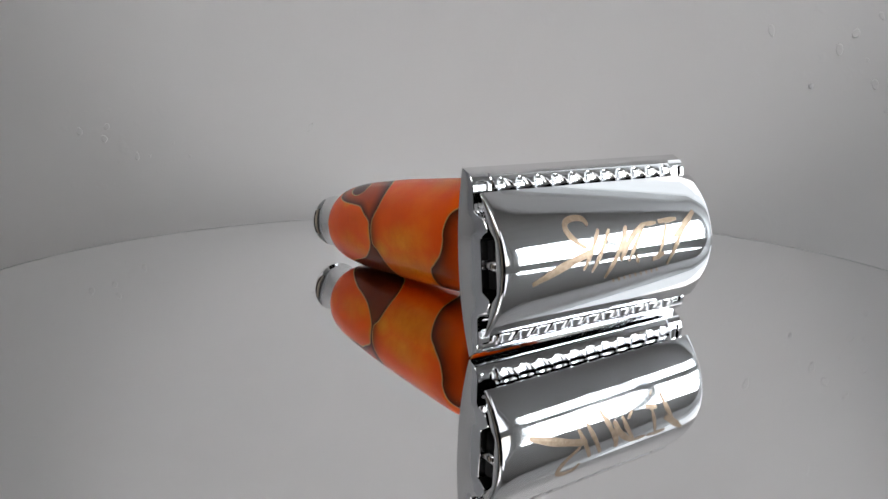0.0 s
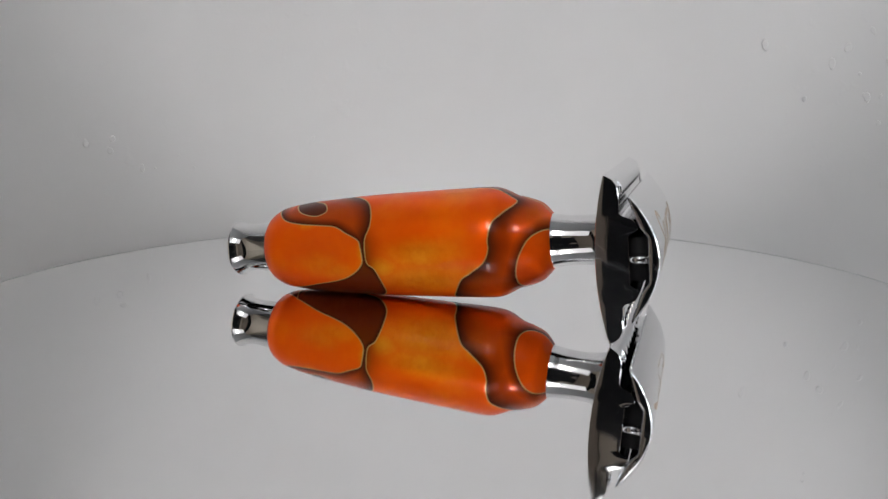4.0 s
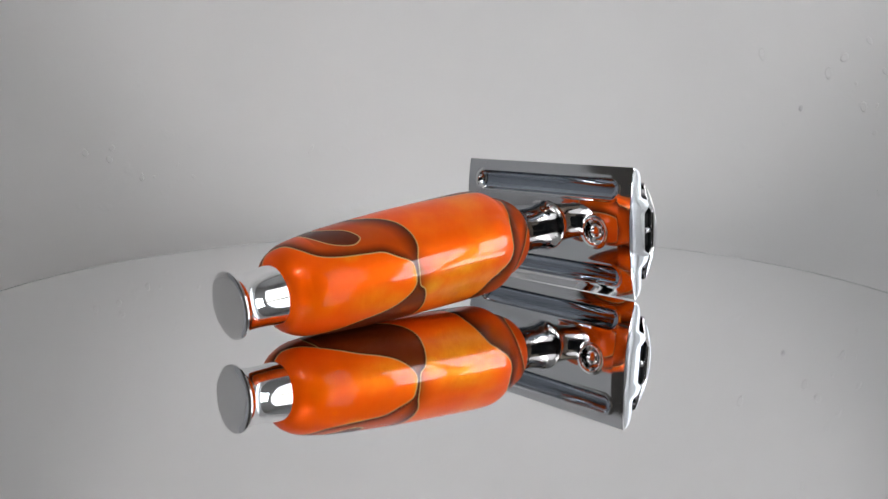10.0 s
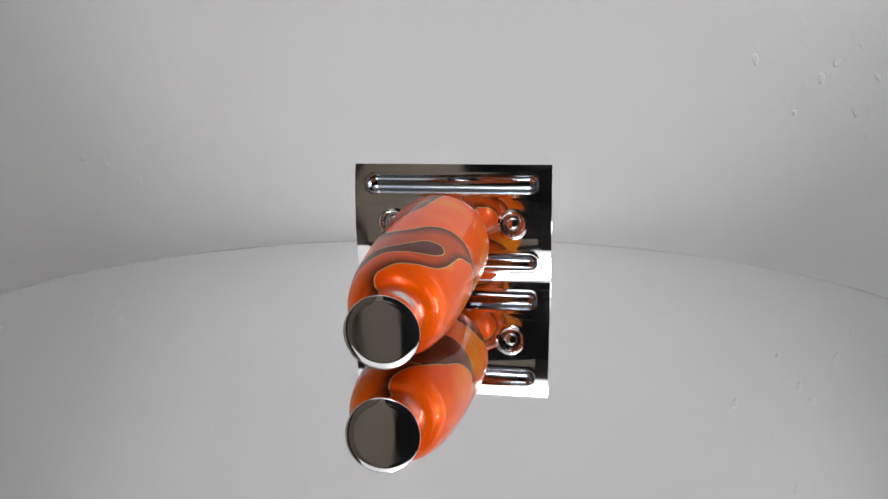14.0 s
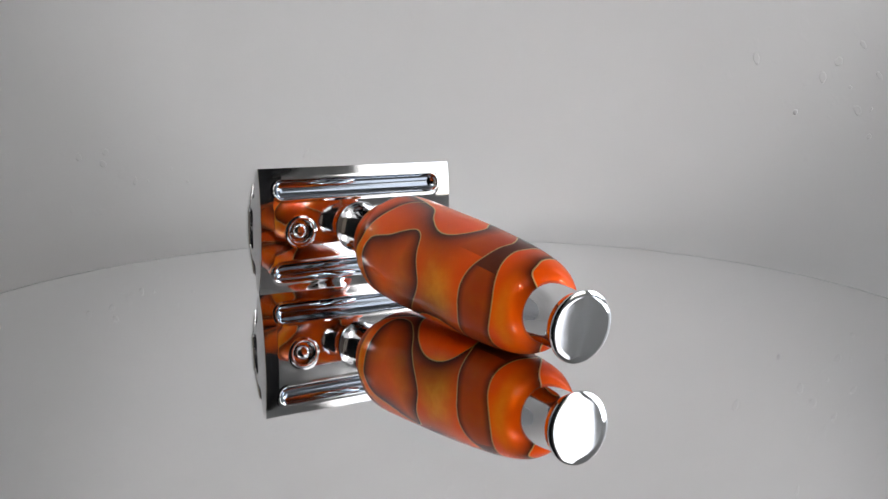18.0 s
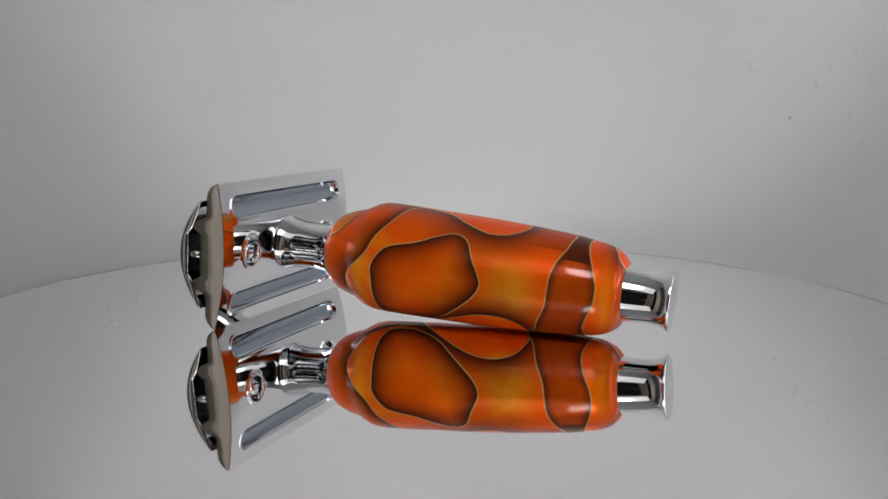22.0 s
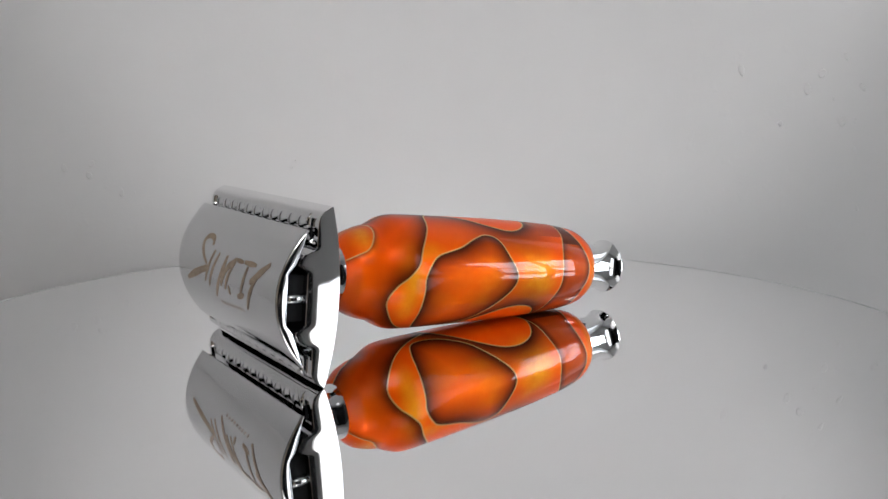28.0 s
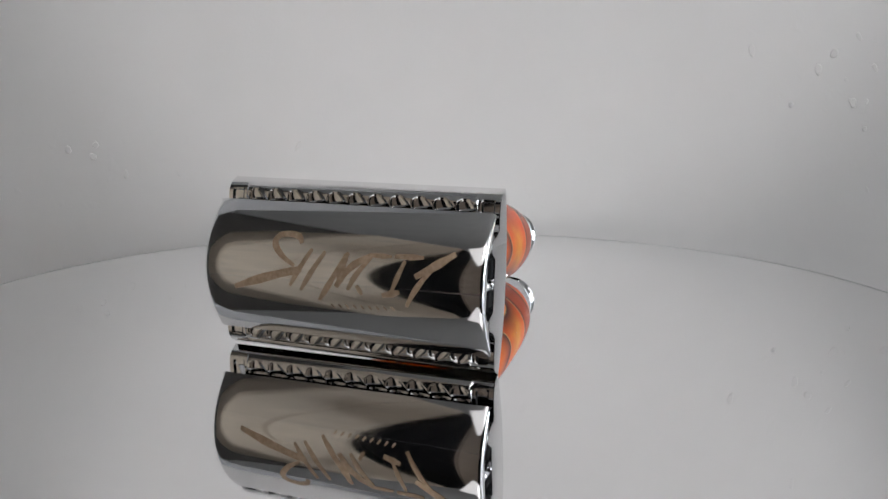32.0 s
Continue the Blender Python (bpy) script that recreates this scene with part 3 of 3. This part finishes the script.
DROP = [(-60.57, 298), (-61.55, 275), (-61.06, 255), (-60.57, 230), (-61.16, 209), (-62.23, 188), (-62.43, 168), (-61.65, 148), (-60.48, 125), (-59.89, 105), (-59.99, 90), (-59.4, 73), (-58.03, 58), (-55.98, 50), (-53.93, 47.5), (-52.37, 53), (-52.66, 62), (-53.73, 72), (-55.69, 82), (-57.25, 95), (-57.06, 112), (-56.67, 127), (-55.49, 147), (-54.91, 164), (-54.81, 180), (-54.52, 196), (-53.25, 217), (-52.17, 240), (-50.32, 260)]
EYE_CELL = [(-23.55, 190), (-23.55, 178), (-24.72, 165), (-26.57, 156), (-31.26, 148), (-34.68, 138), (-37.61, 132), (-40.06, 138), (-41.72, 157), (-43.28, 174), (-43.48, 184), (-42.5, 195), (-40.55, 207), (-38.2, 220), (-35.0, 237), (-30.0, 252), (-25.6, 252), (-23.9, 236), (-23.6, 212)]
STREAM = [(-29.31, 88), (-27.36, 100), (-25.79, 125), (-23.45, 149), (-22.37, 165), (-20.71, 176), (-18.86, 187), (-17.78, 203), (-18.17, 217), (-20.22, 236), (-23.94, 252), (-29.31, 268)]
NECK_CELL = [(-10.26, 40), (-12.6, 24), (-14.56, 11), (-16.02, -7), (-16.9, -25), (-17.2, -45), (-16.8, -63), (-15.14, -78), (-12.51, -86), (-10.26, -90)]
NECK_DROP = [(-10.26, 84), (-14.65, 84), (-16.61, 93), (-16.71, 112), (-15.83, 130), (-14.56, 142), (-12.7, 146), (-10.26, 148)]
CELLS = [(DROP, False, 1, 0.92, 2.0), (EYE_CELL, True, -1, 1.0, 2.7), (STREAM, False, -1, 0.95, 2.1), (NECK_CELL, False, -1, 0.95, 1.6), (NECK_DROP, False, 1, 0.7, 0.5), (MAIN, True, -1, 0.97, 3.3), (TAIL, False, 1, 0.97, 1.7)]
# Gold tones, with sheen and glow painted in: station, turn, spread in mm, spread in degrees, strength.
GOLD = [(-21.2, 178, 2.2, 26, 0.85), (-48.5, 192, 4.5, 26, 1.0), (-36.0, 200, 6, 20, 0.3), (-27.0, 75, 4, 20, 0.4), (-42.0, 0, 26, 70, 0.12), (-36.0, 185, 24, 55, 0.17), (-38.5, 184, 5, 26, 0.4), (-23.5, 152, 4, 11, 0.55), (-43.96, 1, 1.1, 12, 1), (-48.3, 180, 4.2, 30, 0.9), (-38.5, 166, 5, 13, 0.4), (-21.01, 200, 1.8, 26, 0.75), (-46.9, 160, 3, 16, 0.5), (-14.65, 115, 1.6, 30, 0.8), (-33.0, -4, 7, 18, 0.75), (-41.0, -18, 4, 13, 0.8), (-37.5, 208, 5, 13, 0.45), (-47.5, 205, 4, 18, 1.0), (-33.0, -32, 9, 24, 0.85), (-50.0, -22, 5, 13, 0.5), (-55.69, 38, 2, 8, 0.6), (-23.94, -25, 2, 12, 0.7), (-52.76, -15, 5, 18, 0.4), (-63.99, 190, 1.2, 50, 0.5)]


def handle_mesh():
    s_new = np.unique(np.concatenate([np.linspace(BODY[0][0], BODY[-1][0], 430), np.linspace(BODY[0][0], -64, 24), np.linspace(-13.1, BODY[-1][0], 18)]))
    b = np.array(BODY)
    curve = spline(b, 12)
    order = np.argsort(curve[:, 0])
    r_new = np.interp(s_new, curve[order, 0], curve[order, 1])
    turns = 720
    me = lathe(np.column_stack([s_new, r_new]) * MM, turns)
    a = np.degrees(np.linspace(0, 2 * np.pi, turns, endpoint=False))
    S, A = np.meshgrid(s_new, a, indexing="ij")
    R = np.repeat(r_new, turns)
    S, A = S.ravel(), A.ravel()
    vein, brown = np.full(S.size, 9.0), np.zeros(S.size)
    for pts, loop, side, strength, depth in CELLS:
        c = spline(pts, 5, loop)
        best, sign = np.full(S.size, 1e9), np.zeros(S.size)
        for shift in (-360, 0, 360):
            if c[:, 1].max() + shift < -40 or c[:, 1].min() + shift > 400:
                continue
            for (s0, a0), (s1, a1) in zip(c[:-1], c[1:]):
                near = np.abs(S - (s0 + s1) / 2) < 9
                k = np.radians(1.0) * R[near]
                px, py = S[near] - s0, (A[near] - a0 - shift) * k
                dx, dy = s1 - s0, (a1 - a0) * k
                t = np.clip((px * dx + py * dy) / (dx * dx + dy * dy + 1e-9), 0, 1)
                ex, ey = px - t * dx, py - t * dy
                d = ex * ex + ey * ey
                idx = np.nonzero(near)[0]
                closer = d < best[idx]
                best[idx[closer]] = d[closer]
                sign[idx[closer]] = np.sign(dx * py - dy * px)[closer]
        d = np.sqrt(best)
        vein = np.minimum(vein, d)
        reach = np.where((A > 95) & (A < 262), 3.0, depth) if pts is MAIN else depth
        dark = strength * np.exp(-(d / reach) ** 1.3)
        brown = np.maximum(brown, np.where(sign * side > 0, dark, 0))
        inside = (sign * side < 0) & (d < 9)
        if pts is DROP:
            brown = np.maximum(brown, np.where((sign * side > 0) & (d < 9) & (A > 40) & (A < 300), np.where(A > 140, 0.45, 0.88), 0))
        if pts is MAIN:
            brown = np.where(inside, 0, brown)
            between = (sign * side > 0) & (S < -41) & (S > -64.5)
            brown = np.maximum(brown, np.where(between & (A < 130), 0.35, 0))
            brown = np.maximum(brown, np.where(between & (A > 250) & (S > -60.5), 0.8, 0))
        if pts is TAIL:
            brown = np.where(inside & ((A < 118) | (A > 265)), 0, brown)
    gold = np.zeros(S.size)
    for s0, a0, ds, da, k in GOLD:
        turn = (A - a0 + 180) % 360 - 180
        gold = np.maximum(gold, k * np.exp(-((S - s0) / ds) ** 2 - (turn / da) ** 2))
    gold *= 1 - brown
    for name, values in (("vein", 0.9 * np.clip((0.135 - vein) / 0.08, 0, 1)), ("brown", np.clip(brown, 0, 1) ** 0.72), ("gold", gold)):
        layer = me.attributes.new(name, "FLOAT", "POINT")
        layer.data.foreach_set("value", values.astype(np.float32))
    return me


part("handle", handle_mesh(), ACRYLIC, razor, "glossy marbled orange and brown acrylic grip")

# ---- motions ----


def motions():
    walk(turntable, [(t, pose(0, 0, 0, 0, 0, turn)) for t, turn, _, _, _ in TURNS])
    walk(razor, [(t, pose(0, 0, 0, 0, 0, turn) @ RAZOR_PLACE) for t, turn, _, _, _ in TURNS])


motions()
